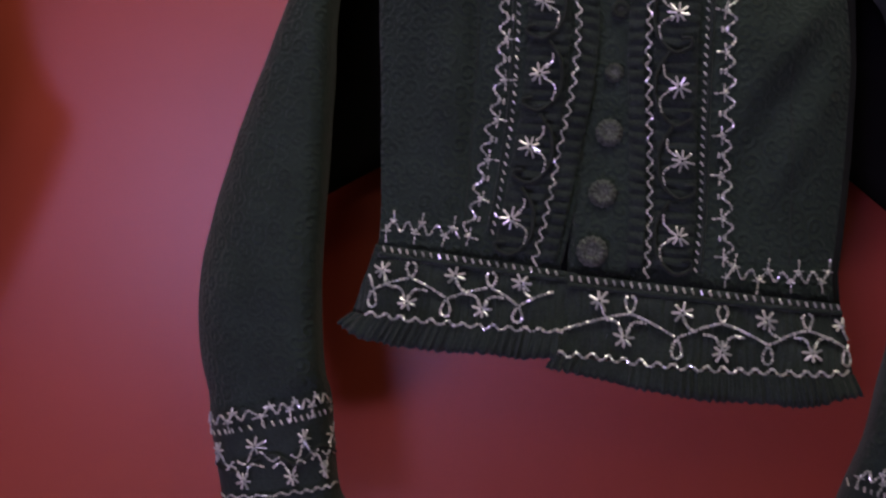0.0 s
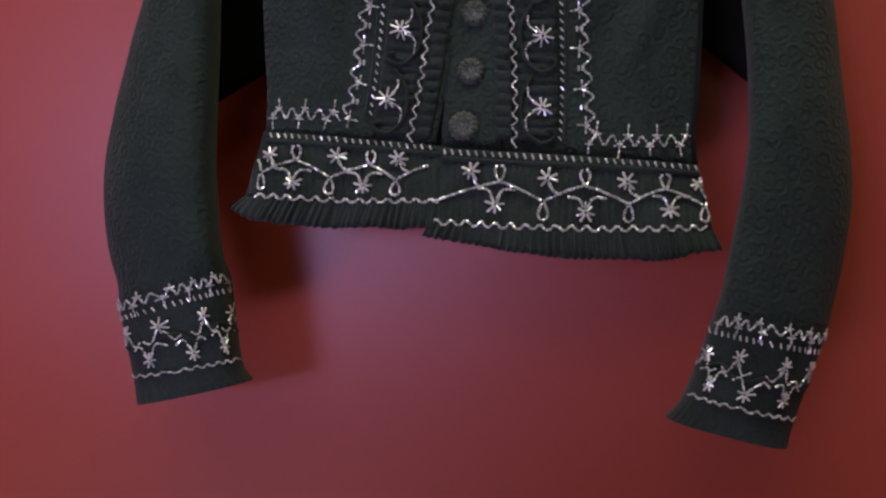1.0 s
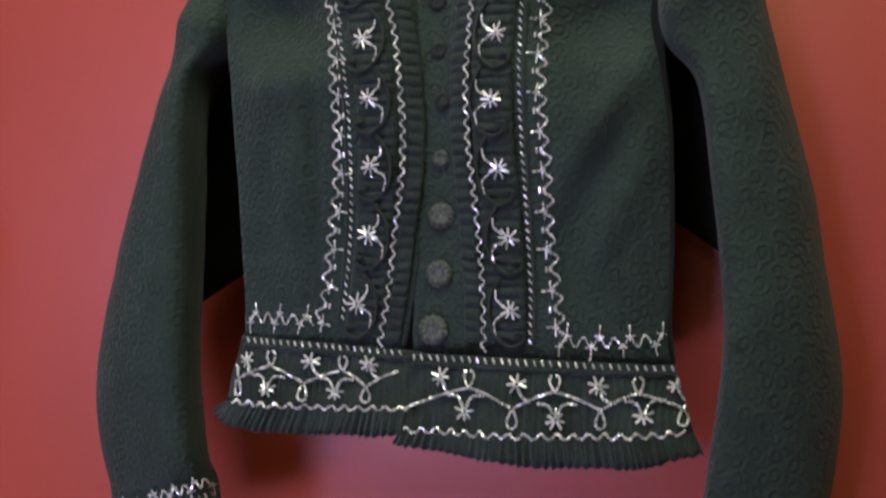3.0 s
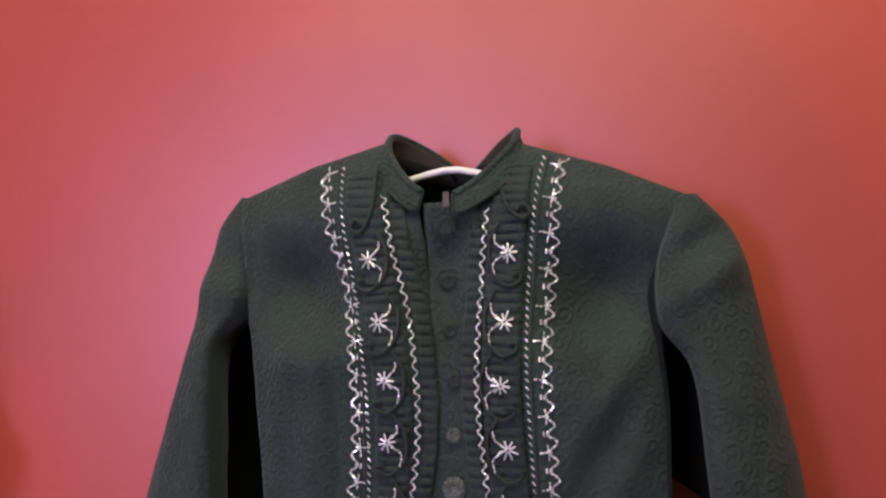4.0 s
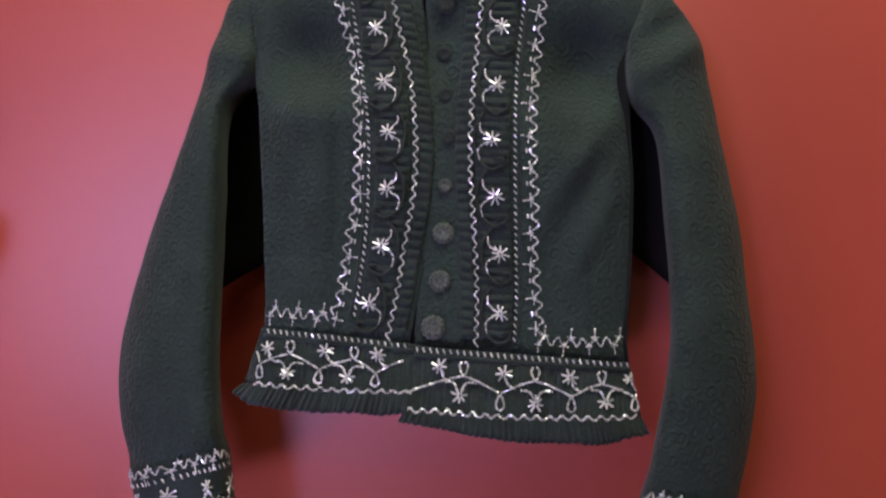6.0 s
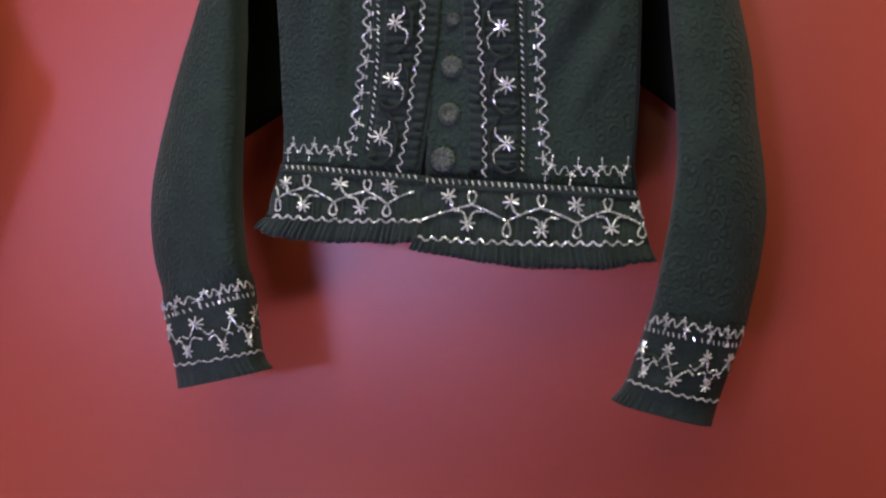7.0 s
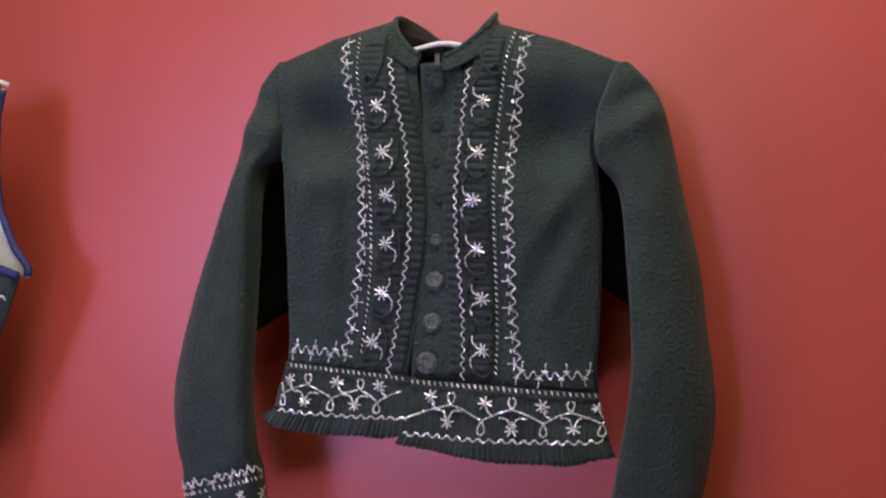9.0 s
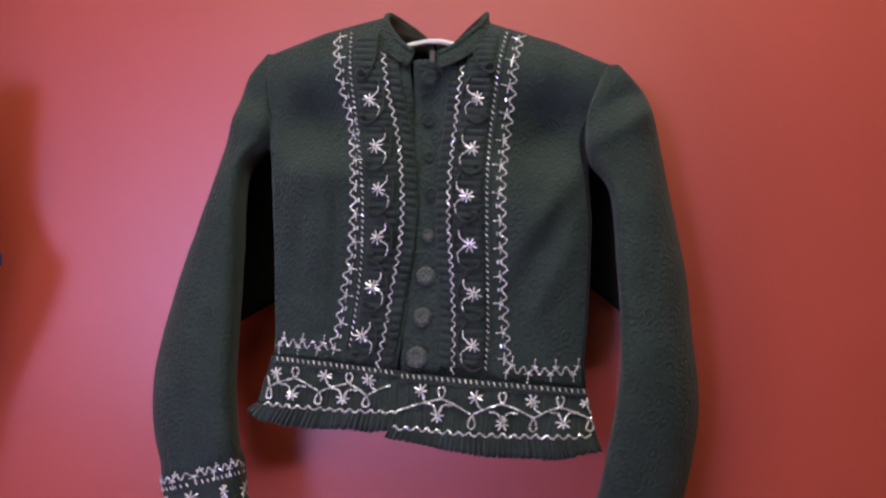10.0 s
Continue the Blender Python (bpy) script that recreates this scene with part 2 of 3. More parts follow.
class Stitch:
    """Beadwork laid over a surface: surf(x, v, lift) gives the place."""

    def __init__(self, surf, seed, r=0.00122, fine=0.0032):
        self.surf, self.rng, self.r, self.fine = surf, random.Random(seed), r, fine
        self.verts, self.faces = [], []

    def line(self, pts, r=None, step=None):
        r, step = r or self.r, step or self.fine
        q = resample(pts, step)
        for a, b in zip(q, q[1:]):
            j = lambda: self.rng.uniform(-0.0003, 0.0003)
            lift = r * 0.7 + self.rng.uniform(0, 0.0006)
            e = (b - a) * 0.07
            pa, pb = a + e, b - e
            bead(self.verts, self.faces, self.surf(pa.x + j(), pa.y + j(), lift), self.surf(pb.x + j(), pb.y + j(), lift + self.rng.uniform(-0.0003, 0.0005)), r * self.rng.uniform(0.85, 1.15), self.rng)

    def zigzag(self, pts, amp, period, stars=True, out=0.0100, across=0.0085):
        """A rounded zigzag; on chosen peaks a cross-stitch with one bar outward and one along the row."""
        q = resample(pts, period / 2)
        rows, cross, knots = [], [], []
        for k, p in enumerate(q):
            a, b = q[max(k - 1, 0)], q[min(k + 1, len(q) - 1)]
            d = (b - a).normalized()
            n = Vector((-d.y, d.x))
            s = 1 if k % 2 else -1
            base = p + d * self.rng.uniform(-0.0008, 0.0008)
            off = n * (amp * s * self.rng.uniform(0.85, 1.15))
            rows.append((base, off))
            if stars and k % 4 in ((0, 1) if self.both else (self.odd,)):
                cross.append((base + off, d, n * s))
            elif stars and not self.both and k % 4 == self.odd + 2:
                knots.append((base + off, d, n * s))
        for (pa, oa), (pb, ob) in zip(rows, rows[1:]):
            bend = [pa.lerp(pb, t) + oa.lerp(ob, (1 - math.cos(math.pi * t)) / 2) for t in np.linspace(0, 1, 7)]
            ln = sum((v - u).length for u, v in zip(bend, bend[1:]))
            self.line(bend, step=ln / max(1, round(ln / self.fine)) * 0.999)
        for c, d, n in cross:
            size = self.rng.uniform(0.85, 1.15)
            tilt = self.rng.uniform(-0.15, 0.15)
            n, d = n + d * tilt, d - n * tilt
            for way, ln, lo, hi in ((n, out, -0.35, 0.75), (d, across, -0.5, 0.5)):
                a, b = c + way * (ln * lo * size), c + way * (ln * hi * size)
                self.line([a, b], step=(b - a).length / max(1, round((b - a).length / 0.0034)) * 0.999, r=self.r * 0.85)
        # on the peaks between, two short beads side by side
        for c, d, n in knots:
            for side in (-0.0016, 0.0022):
                a = c + n * side
                bead(self.verts, self.faces, self.surf(*(a - d * 0.0022), self.r), self.surf(*(a + d * 0.0022), self.r), self.r * 1.1, self.rng)

    odd = 1
    both = False

    def dashes(self, pts, length, period, slant=0.9, lean=1):
        q = resample(pts, period)
        for k, p in enumerate(q):
            a, b = q[max(k - 1, 0)], q[min(k + 1, len(q) - 1)]
            d = (b - a).normalized()
            n = Vector((-d.y, d.x))
            v = (n * slant + d * ((1 - slant) * lean)).normalized() * (length / 2)
            bead(self.verts, self.faces, self.surf(*(p - v), self.r), self.surf(*(p + v), self.r), self.r * 0.95, self.rng)

    def flower(self, c, r, petals=8, turn=0.2):
        c = Vector(c)
        for k in range(petals):
            t = turn + 2 * math.pi * k / petals + self.rng.uniform(-0.12, 0.12)
            d = Vector((math.cos(t), math.sin(t)))
            rr = r * self.rng.uniform(0.8, 1.12)
            bead(self.verts, self.faces, self.surf(*(c + d * rr * 0.12), self.r * 1.6), self.surf(*(c + d * rr), self.r * self.rng.uniform(0.6, 1.6)), self.r * 1.12, self.rng)

    def loop(self, c, rx, ry, way=1):
        """A teardrop, round end up (way 1) or down (way -1)."""
        c = Vector(c)
        self.line([c + Vector((rx * math.sin(t) * (0.8 + 0.45 * way * math.cos(t)), ry * math.cos(t))) for t in np.linspace(0, 2 * math.pi, 17)], step=0.0026)

    def done(self, name, parent, label=""):
        return obj(name, self.verts, self.faces, BEAD, parent, label, smooth=False)


def cord(name, pts, surf, r, parent, mat=None, lift=0.0005, n=40):
    v, f = tube([surf(p.x, p.y, lift) for p in curve2(pts, n)], r)
    return obj(name, v, f, mat or CORD, parent)


# ---- the room ----
WALL = 0.05
Z0 = 1.35
panel = box("wall_red", (-3.2, WALL, 0.0), (3.2, WALL + 0.06, Z0 + 0.659), RED, bevel=0.002)
tagged(panel, label="glossy red painted partition wall behind the jackets", kind="structure")
for name, a, b, m, lab in (
    ("wall_back", (-5.0, 2.2, 0), (5.0, 2.3, 2.9), CREAM, "cream painted wall beyond the red partition"),
    ("wall_south", (-5.0, -4.3, 0), (5.0, -4.2, 2.9), ROOM, "unseen dull beige wall added behind the camera"),
    ("wall_west", (-5.1, -4.3, 0), (-5.0, 2.3, 2.9), ROOM, "unseen plain beige side wall added to close the room"),
    ("wall_east", (5.0, -4.3, 0), (5.1, 2.3, 2.9), ROOM, "unseen plain beige side wall added to close the room"),
    ("floor", (-5.1, -4.3, -0.1), (5.1, 2.3, 0), FLOOR, "unseen brown floor added under the display room"),
    ("ceiling", (-5.1, -4.3, 2.9), (5.1, 2.3, 3.0), CEILING, "plain pale ceiling over the display room"),
):
    tagged(box(name, a, b, m), label=lab, kind="structure")

# ---- the jacket ----
jacket = thing("jacket", "dark green-black wool jacket with silver bead embroidery, on a hanger", "jacket", (0, 0, Z0))

xl_of = table([(-0.03, -0.172), (0.0, -0.166), (0.027, -0.166), (0.067, -0.169), (0.119, -0.172), (0.15, -0.175), (0.21, -0.180), (0.235, -0.185), (0.259, -0.187), (0.299, -0.191), (0.34, -0.198)])
xr_of = table([(-0.03, 0.187), (0.0, 0.183), (0.03, 0.185), (0.08, 0.187), (0.156, 0.187), (0.232, 0.181), (0.282, 0.186), (0.34, 0.207)])
waist_of = table([(-0.2, -0.004), (-0.1, -0.010), (0.0, -0.018), (0.1, -0.023), (0.21, -0.028)])
top_of = table([(-0.21, 0.340), (-0.199, 0.346), (-0.13, 0.374), (-0.058, 0.394), (-0.046, 0.354), (-0.03, 0.337), (0.0, 0.328), (0.03, 0.337), (0.046, 0.352), (0.060, 0.389), (0.14, 0.364), (0.207, 0.336), (0.22, 0.331)])
rim_y = table([(-0.2, -0.058), (-0.06, -0.054), (-0.048, -0.070), (-0.03, -0.088), (0.0, -0.096), (0.03, -0.088), (0.048, -0.070), (0.06, -0.050), (0.2, -0.055)])
belly = table([(-0.02, -0.094), (0.06, -0.097), (0.14, -0.106), (0.2, -0.112), (0.26, -0.108), (0.33, -0.095), (0.4, -0.085)])


def front(x, v, lift=0.0):
    """The jacket's front surface at (x, v), in the jacket's own space."""
    xl, xr = xl_of(v), xr_of(v)
    u = min(max((x - xl) / (xr - xl), 0.0), 1.0)
    k = abs(2 * u - 1)
    edge = (-0.084 if u < 0.5 else -0.068) * (1 - max(0.0, (v - 0.2) / 0.15) ** 2 * 0.12)
    y = edge + (belly(v) - edge) * (1 - k ** 5)
    # soft folds over the chest and at the sides
    y += 0.0042 * noise.noise(Vector((x * 18, 3.0, v * 6))) * (1 - k ** 4)
    gauss = lambda d, w: math.exp(-((d / w) ** 2))
    # two soft ridges run from the armhole down towards the middle
    y -= 0.010 * gauss(x - 0.165 + 0.55 * (0.215 - v), 0.017) * gauss(v - 0.165, 0.055)
    y -= 0.006 * gauss(x - 0.165 + 0.45 * (0.13 - v), 0.012) * gauss(v - 0.085, 0.045)
    y += 0.005 * gauss(x - 0.150 + 0.55 * (0.155 - v), 0.013) * gauss(v - 0.125, 0.05)
    # the button stand lies sunk between the two trimmed edges
    y += 0.015 * gauss(x - 0.003, 0.021) * min(1.0, max(0.0, (v - 0.02) / 0.16))
    # the cloth rolls out beside the bust dart and drops in at it
    roll = gauss(x + 0.116, 0.015) if x < -0.116 else gauss(x + 0.116, 0.013)
    y -= 0.008 * roll * gauss(v - 0.13, 0.085) - 0.004 * gauss(x + 0.096, 0.005) * gauss(v - 0.12, 0.09)
    y -= 0.004 * gauss((x + 0.150) - 0.2 * (v - 0.15), 0.014) * gauss(v - 0.18, 0.05)
    for hx, hv, depth, rx, rv in ((-0.128, 0.262, 0.044, 0.042, 0.042), (0.132, 0.256, 0.053, 0.045, 0.050), (-0.125, 0.205, -0.010, 0.032, 0.020), (0.0, 0.262, 0.016, 0.055, 0.055), (0.120, 0.05, 0.004, 0.02, 0.05), (-0.135, 0.06, 0.003, 0.02, 0.05)):
        y += depth * math.exp(-(((x - hx) / rx) ** 2) - ((v - hv) / rv) ** 2)
    top = top_of(x)
    t = min(max((v - 0.0) / top, 0.0), 1.0)
    y += (rim_y(x) - y) * max(0.0, (t - 0.82) / 0.18) ** 2.4
    return Vector((x, y - lift, v))


edge_left = table([(-0.04, -0.028), (0.0, -0.020), (0.05, -0.012), (0.1, -0.010), (0.164, -0.007), (0.215, -0.011), (0.26, -0.014), (0.30, -0.018), (0.34, -0.024), (0.40, -0.034)])


def panel_fn(x0, x1, lift):
    def fn(u, t):
        xa, xb = x0, x1
        v = 0.16
        for _ in range(5):
            a = xa(v) if callable(xa) else xa
            b = xb(v) if callable(xb) else xb
            x = a + (b - a) * u
            w = waist_of(x)
            v = w + (top_of(x) - w) * t
        return front(x, v, lift)
    return fn


v, f = grid(panel_fn(xl_of, edge_left, 0.004), 40, 60, 0.003)
front_left = obj("front_panel", v, f, CLOTH, jacket, "dark wool front panel with embossed scrolls")
v, f = grid(panel_fn(lambda q: -0.018, xr_of, 0.0), 50, 60, 0.003)
front_right = obj("front_panel", v, f, CLOTH, jacket, "dark wool front panel with embossed scrolls")


def back_fn(u, t):
    v = -0.07 + t * 0.43
    xl, xr = xl_of(v), xr_of(v)
    x = xl + (xr - xl) * u
    w = -0.075
    v = w + ((0.365 + 0.020 * min(abs(x) / 0.062, 1.0) if abs(x) < 0.066 else top_of(x)) - w) * t
    k = abs(2 * u - 1)
    y = -0.074 + 0.106 * (1 - k ** 3)
    y += (-0.030 - y) * max(0.0, (t - 0.75) / 0.25) ** 2
    return Vector((x, y, v))


v, f = grid(back_fn, 30, 30, 0.003, (0, -1, 0))
obj("back_panel", v, f, LINING_SHADE, jacket, "black lined back of the jacket")


# collar: a standing band that runs round the neck, open at the front
def collar_fn(side):
    """Half of the standing band: u runs from the nape round the side of the neck to the throat, t up the band."""
    xs = table([(0.0, 0.0), (0.18, 0.029), (0.36, 0.063 if side < 0 else 0.057), (0.5, 0.076), (0.62, 0.070), (0.76, 0.048), (0.9, 0.020), (1.0, 0.004)])
    ys = table([(0.0, 0.004), (0.18, 0.0), (0.36, -0.022), (0.5, -0.048), (0.62, -0.070), (0.76, -0.090), (0.9, -0.101), (1.0, -0.104)])
    zs = table([(0.0, 0.346), (0.18, 0.370 if side < 0 else 0.368), (0.36, 0.386 if side < 0 else 0.389), (0.5, 0.387 if side < 0 else 0.384), (0.62, 0.374), (0.76, 0.342), (0.9, 0.329), (1.0, 0.325)])

    def fn(u, t):
        soft = lambda q: sum(q(min(max(u + k * 0.045, 0), 1)) for k in (-3, -2, -1, 0, 1, 2, 3)) / 7
        h = 0.023 - 0.006 * abs(2 * u - 1)
        u = u * (0.90 if side < 0 else 0.97)
        return Vector((side * soft(xs) * (1 - 0.14 * t) - 0.001, soft(ys) + 0.005 * t, soft(zs) + h * t - 0.004 * min(1.0, 3 * u)))
    return fn


for side in (-1, 1):
    v, f = grid(collar_fn(side), 40, 6, 0.0042, (-side * 0.8, 0.5, 0))
    c = obj("collar", v, f, CLOTH, jacket, "short standing collar in dark wool")
    fn = collar_fn(side)
    v, f = tube([fn(k / 40, 0.02) + Vector((side * 0.001, -0.001, 0)) for k in range(41)], 0.0017)
    obj("piping", v, f, CORD, c)
    v, f = tube([fn(k / 40, 0.97) + Vector((-side * 0.001, 0.001, 0)) for k in range(41)], 0.0034, 10)
    obj("folded_edge", v, f, CLOTH, c)

    def inner(u, t):
        low = -0.6 * max(0.0, 1 - 1.6 * u)
        p = fn(u, low + (0.9 - low) * t)
        d = Vector((-p.x, -0.048 - p.y, 0)).normalized()
        return p + d * 0.0052

    v, f = grid(inner, 40, 6, 0.0008, (-side * 0.8, 0, 0))
    obj("collar_lining", v, f, INNER, c, "black lining inside the collar")

# placket under the buttons
plv, plf = grid(lambda u, t: front(-0.017 + 0.046 * u + 0.004 * math.sin(t * 3), -0.018 + 0.352 * t, 0.003), 8, 50, 0.002)
placket = obj("placket", plv, plf, CLOTH, jacket, "plain dark button placket")

BUTTONS = [(0.002, 0.314, 0.0100), (0.001, 0.266, 0.0080), (0.005, 0.224, 0.0075), (0.010, 0.182, 0.0076), (0.008, 0.135, 0.0072), (0.007, 0.090, 0.0103), (0.005, 0.044, 0.0105), (0.0, 0.0, 0.0117)]


def button(x, v, r):
    c = front(x, v, 0.0045)
    bm = bmesh.new()
    rings = [(0.0, 0.0026), (0.35, 0.0024), (0.5, 0.0032), (0.68, 0.0034), (0.82, 0.0026), (1.0, 0.0014), (1.0, -0.0012)]
    n, last = 28, None
    for k, (q, h) in enumerate(rings):
        ring = []
        for s in range(n):
            a = 2 * math.pi * s / n
            w = 1.0 + (0.05 if s % 2 else -0.03) * (q > 0.6)
            ring.append(bm.verts.new(c + Vector((r * q * w * math.cos(a), -h - (0.0006 if s % 2 and 0.4 < q < 0.9 else 0), r * q * w * math.sin(a)))))
        if last:
            for s in range(n):
                bm.faces.new((last[s], last[(s + 1) % n], ring[(s + 1) % n], ring[s]))
        last = ring
    bmesh.ops.remove_doubles(bm, verts=bm.verts[:], dist=1e-6)
    if v > 0.17:
        return part("button", bm, CORD, jacket, "round button covered in dark cloth")
    return part("button", bm, BUTTON, jacket, "round embossed dark metal button")


for b in BUTTONS:
    button(*b)


# the hook that should close the collar
c = front(0.006, 0.33, 0.0)
hook = box("collar_hook", (c.x - 0.0028, c.y - 0.014, 0.329), (c.x + 0.0028, c.y - 0.0125, 0.342), HOOK, jacket, 0.0006)
tagged(hook, label="small dull grey hook tape at the throat")

# pleated strips beside the opening, and the shirred strips under the flowers
def strip(name, centre, half, v0, v1, pleat, depth, lift, parent, mat):
    def fn(u, t):
        v = v0 + (v1 - v0) * t
        x = centre(v) + (2 * u - 1) * half
        ph = math.pi * v / pleat + 0.7 * noise.noise(Vector((1.0, 4.0, v * 50))) + 0.5 * u + 0.6 * noise.noise(Vector((x * 40, 8.0, v * 30)))
        p = (2 * abs(math.sin(ph)) ** 0.6 - 1) * (0.75 + 0.6 * noise.noise(Vector((x * 60, 2.0, v * 45))))
        return front(x, v, lift + depth * p * (0.3 + 0.7 * (1 - (2 * u - 1) ** 2)))
    v, f = grid(fn, 6, int((v1 - v0) / pleat * 7), 0.0012)
    return obj(name, v, f, mat, parent)


waveL = [(-0.043, -0.014), (-0.035, 0.031), (-0.029, 0.075), (-0.022, 0.120), (-0.020, 0.164), (-0.024, 0.215), (-0.033, 0.259), (-0.044, 0.297), (-0.053, 0.345)]
waveR = [(0.041, -0.017), (0.041, 0.027), (0.037, 0.090), (0.032, 0.152), (0.032, 0.215), (0.035, 0.278), (0.039, 0.332)]
zigL = [(-0.095, 0.006), (-0.087, 0.035), (-0.082, 0.074), (-0.075, 0.119), (-0.073, 0.163), (-0.076, 0.214), (-0.084, 0.259), (-0.096, 0.297), (-0.106, 0.346), (-0.110, 0.366)]
zigR = [(0.099, -0.006), (0.092, 0.060), (0.090, 0.122), (0.087, 0.185), (0.088, 0.247), (0.093, 0.310), (0.097, 0.360), (0.099, 0.373)]
dashL = [(-0.076, 0.010), (-0.071, 0.049), (-0.066, 0.100), (-0.065, 0.151), (-0.067, 0.195), (-0.076, 0.246), (-0.086, 0.297), (-0.093, 0.351), (-0.096, 0.370)]
dashR = [(0.077, -0.009), (0.078, 0.029), (0.076, 0.091), (0.074, 0.153), (0.073, 0.247), (0.079, 0.322), (0.084, 0.375)]
wl, wr = table([(p[1], p[0]) for p in waveL]), table([(p[1], p[0]) for p in waveR])
dl, dr = table([(p[1], p[0]) for p in dashL]), table([(p[1], p[0]) for p in dashR])
strip("pleated_edge", lambda q: wl(q) + 0.009, 0.0065, -0.01, 0.335, 0.0092, 0.0026, 0.0066, front_left, TRIM)
strip("pleated_edge", lambda q: wr(q) - 0.009, 0.0065, -0.01, 0.31, 0.0092, 0.0026, 0.0050, front_right, TRIM)
strip("shirred_band", lambda q: (wl(q) * 0.55 + dl(q) * 0.45) - 0.001, 0.016, -0.006, 0.362, 0.0085, 0.0024, 0.0062, front_left, TRIM)
strip("shirred_band", lambda q: (wr(q) * 0.55 + dr(q) * 0.45) + 0.001, 0.016, -0.010, 0.366, 0.0085, 0.0024, 0.0040, front_right, TRIM)

LIFT_L, LIFT_R = 0.0088, 0.0066
surf_l = lambda x, v, h: front(x, v, LIFT_L + h)
surf_r = lambda x, v, h: front(x, v, LIFT_R + h)
flat_l = lambda x, v, h: front(x, v, 0.0045 + h)
flat_r = lambda x, v, h: front(x, v, 0.0005 + h)

for seed, (sf, pts, odd) in enumerate(((flat_l, zigL, 0), (flat_r, zigR, 1))):
    s = Stitch(sf, 10 + seed, r=0.00102)
    s.odd = odd
    s.zigzag(curve2([(x + (0.003 if seed else -0.003), v) for x, v in pts], 120), 0.0040, 0.0152, out=0.0105, across=0.0150)
    s.done("bead_zigzag", front_left if not seed else front_right, "silver bead zigzag with small stars")
for seed, (sf, pts, par) in enumerate(((surf_l, waveL, front_left), (surf_r, waveR, front_right))):
    s = Stitch(sf, 20 + seed, r=0.0009, fine=0.0026)
    s.zigzag(curve2(pts, 120), 0.0022, 0.0108, stars=False)
    s.done("bead_wave", par)
for seed, (sf, pts, par) in enumerate(((flat_l, dashL, front_left), (flat_r, dashR, front_right))):
    s = Stitch(sf, 30 + seed, r=0.0008)
    s.dashes(curve2(pts, 120), 0.0040, 0.0066, 0.45)
    s.done("bead_stitching", par)
    cord("piping", [(x - 0.0035 if seed == 0 else x + 0.0035, v) for x, v in pts], sf, 0.0015, par, TRIM, 0.0, 90)
for seed, (sf, pts, par, odd) in enumerate(((flat_l, [(-0.160, 0.011), (-0.128, 0.009), (-0.099, 0.007)], front_left, 1), (flat_r, [(0.100, -0.009), (0.141, -0.010), (0.182, -0.008)], front_right, 0))):
    s = Stitch(sf, 40 + seed, r=0.00095)
    s.odd = odd
    s.both = True
    s.zigzag(curve2(pts, 40), 0.0044, 0.0118, out=0.0120, across=0.0085)
    s.done("bead_zigzag", par, "silver bead zigzag above the waist seam")

FLOWERS_L = [(-0.064, 0.286), (-0.053, 0.232), (-0.047, 0.183), (-0.047, 0.130), (-0.051, 0.076), (-0.062, 0.021)]
FLOWERS_R = [(0.058, 0.289), (0.055, 0.231), (0.052, 0.178), (0.056, 0.125), (0.062, 0.071), (0.063, 0.015)]
for seed, (x, v) in enumerate(FLOWERS_L):
    s = Stitch(surf_l, 50 + seed, r=0.00088, fine=0.0028)
    s.flower((x, v), 0.0085, 8, seed * 0.3)
    s.line(curve2([(x + 0.004, v + 0.004), (x + 0.0095, v + 0.010), (x + 0.0088, v + 0.017)], 14))
    s.line(curve2([(x + 0.003, v - 0.003), (x + 0.012, v - 0.009), (x + 0.010, v - 0.022)], 16))
    s.done("bead_flower", front_left)
    cord("corded_loop", [(x + 0.006, v + 0.024), (x + 0.016, v + 0.008), (x + 0.015, v - 0.014), (x + 0.002, v - 0.027), (x - 0.010, v - 0.024), (x - 0.011, v - 0.019), (x - 0.004, v - 0.018)], surf_l, 0.0015, front_left)
for seed, (x, v) in enumerate(FLOWERS_R):
    s = Stitch(surf_r, 70 + seed, r=0.00088, fine=0.0028)
    s.flower((x, v), 0.0085, 8, seed * 0.37)
    s.line(curve2([(x - 0.004, v + 0.003), (x - 0.011, v + 0.008), (x - 0.012, v + 0.016)], 14))
    s.line(curve2([(x - 0.004, v - 0.002), (x - 0.013, v - 0.009), (x - 0.011, v - 0.022)], 16))
    s.done("bead_flower", front_right)
    cord("corded_loop", [(x - 0.008, v + 0.026), (x - 0.017, v + 0.008), (x - 0.015, v - 0.014), (x - 0.002, v - 0.028), (x + 0.010, v - 0.024), (x + 0.010, v - 0.018), (x + 0.003, v - 0.018)], surf_r, 0.0015, front_right)
# the empty scrolls above the first flowers
cord("corded_loop", [(-0.061, 0.370), (-0.060, 0.345), (-0.062, 0.328), (-0.069, 0.312), (-0.076, 0.309), (-0.081, 0.315), (-0.076, 0.321), (-0.070, 0.316)], surf_l, 0.0016, front_left)
cord("corded_loop", [(0.047, 0.358), (0.053, 0.336), (0.061, 0.324), (0.071, 0.318), (0.077, 0.324), (0.071, 0.330), (0.065, 0.325)], surf_r, 0.0016, front_right)

# seams
for sf, par, pts in (
    (flat_l, front_left, [(-0.098, 0.02), (-0.097, 0.08), (-0.096, 0.14), (-0.097, 0.195)]),
    (flat_r, front_right, [(0.146, 0.0), (0.142, 0.08), (0.138, 0.14), (0.142, 0.17)]),
    (flat_l, front_left, [(-0.183, 0.25), (-0.184, 0.29), (-0.188, 0.337)]),
    (flat_r, front_right, [(0.178, 0.235), (0.182, 0.28), (0.203, 0.337)]),
):
    cord("seam", pts, sf, 0.0008, par, CORD, -0.0006)

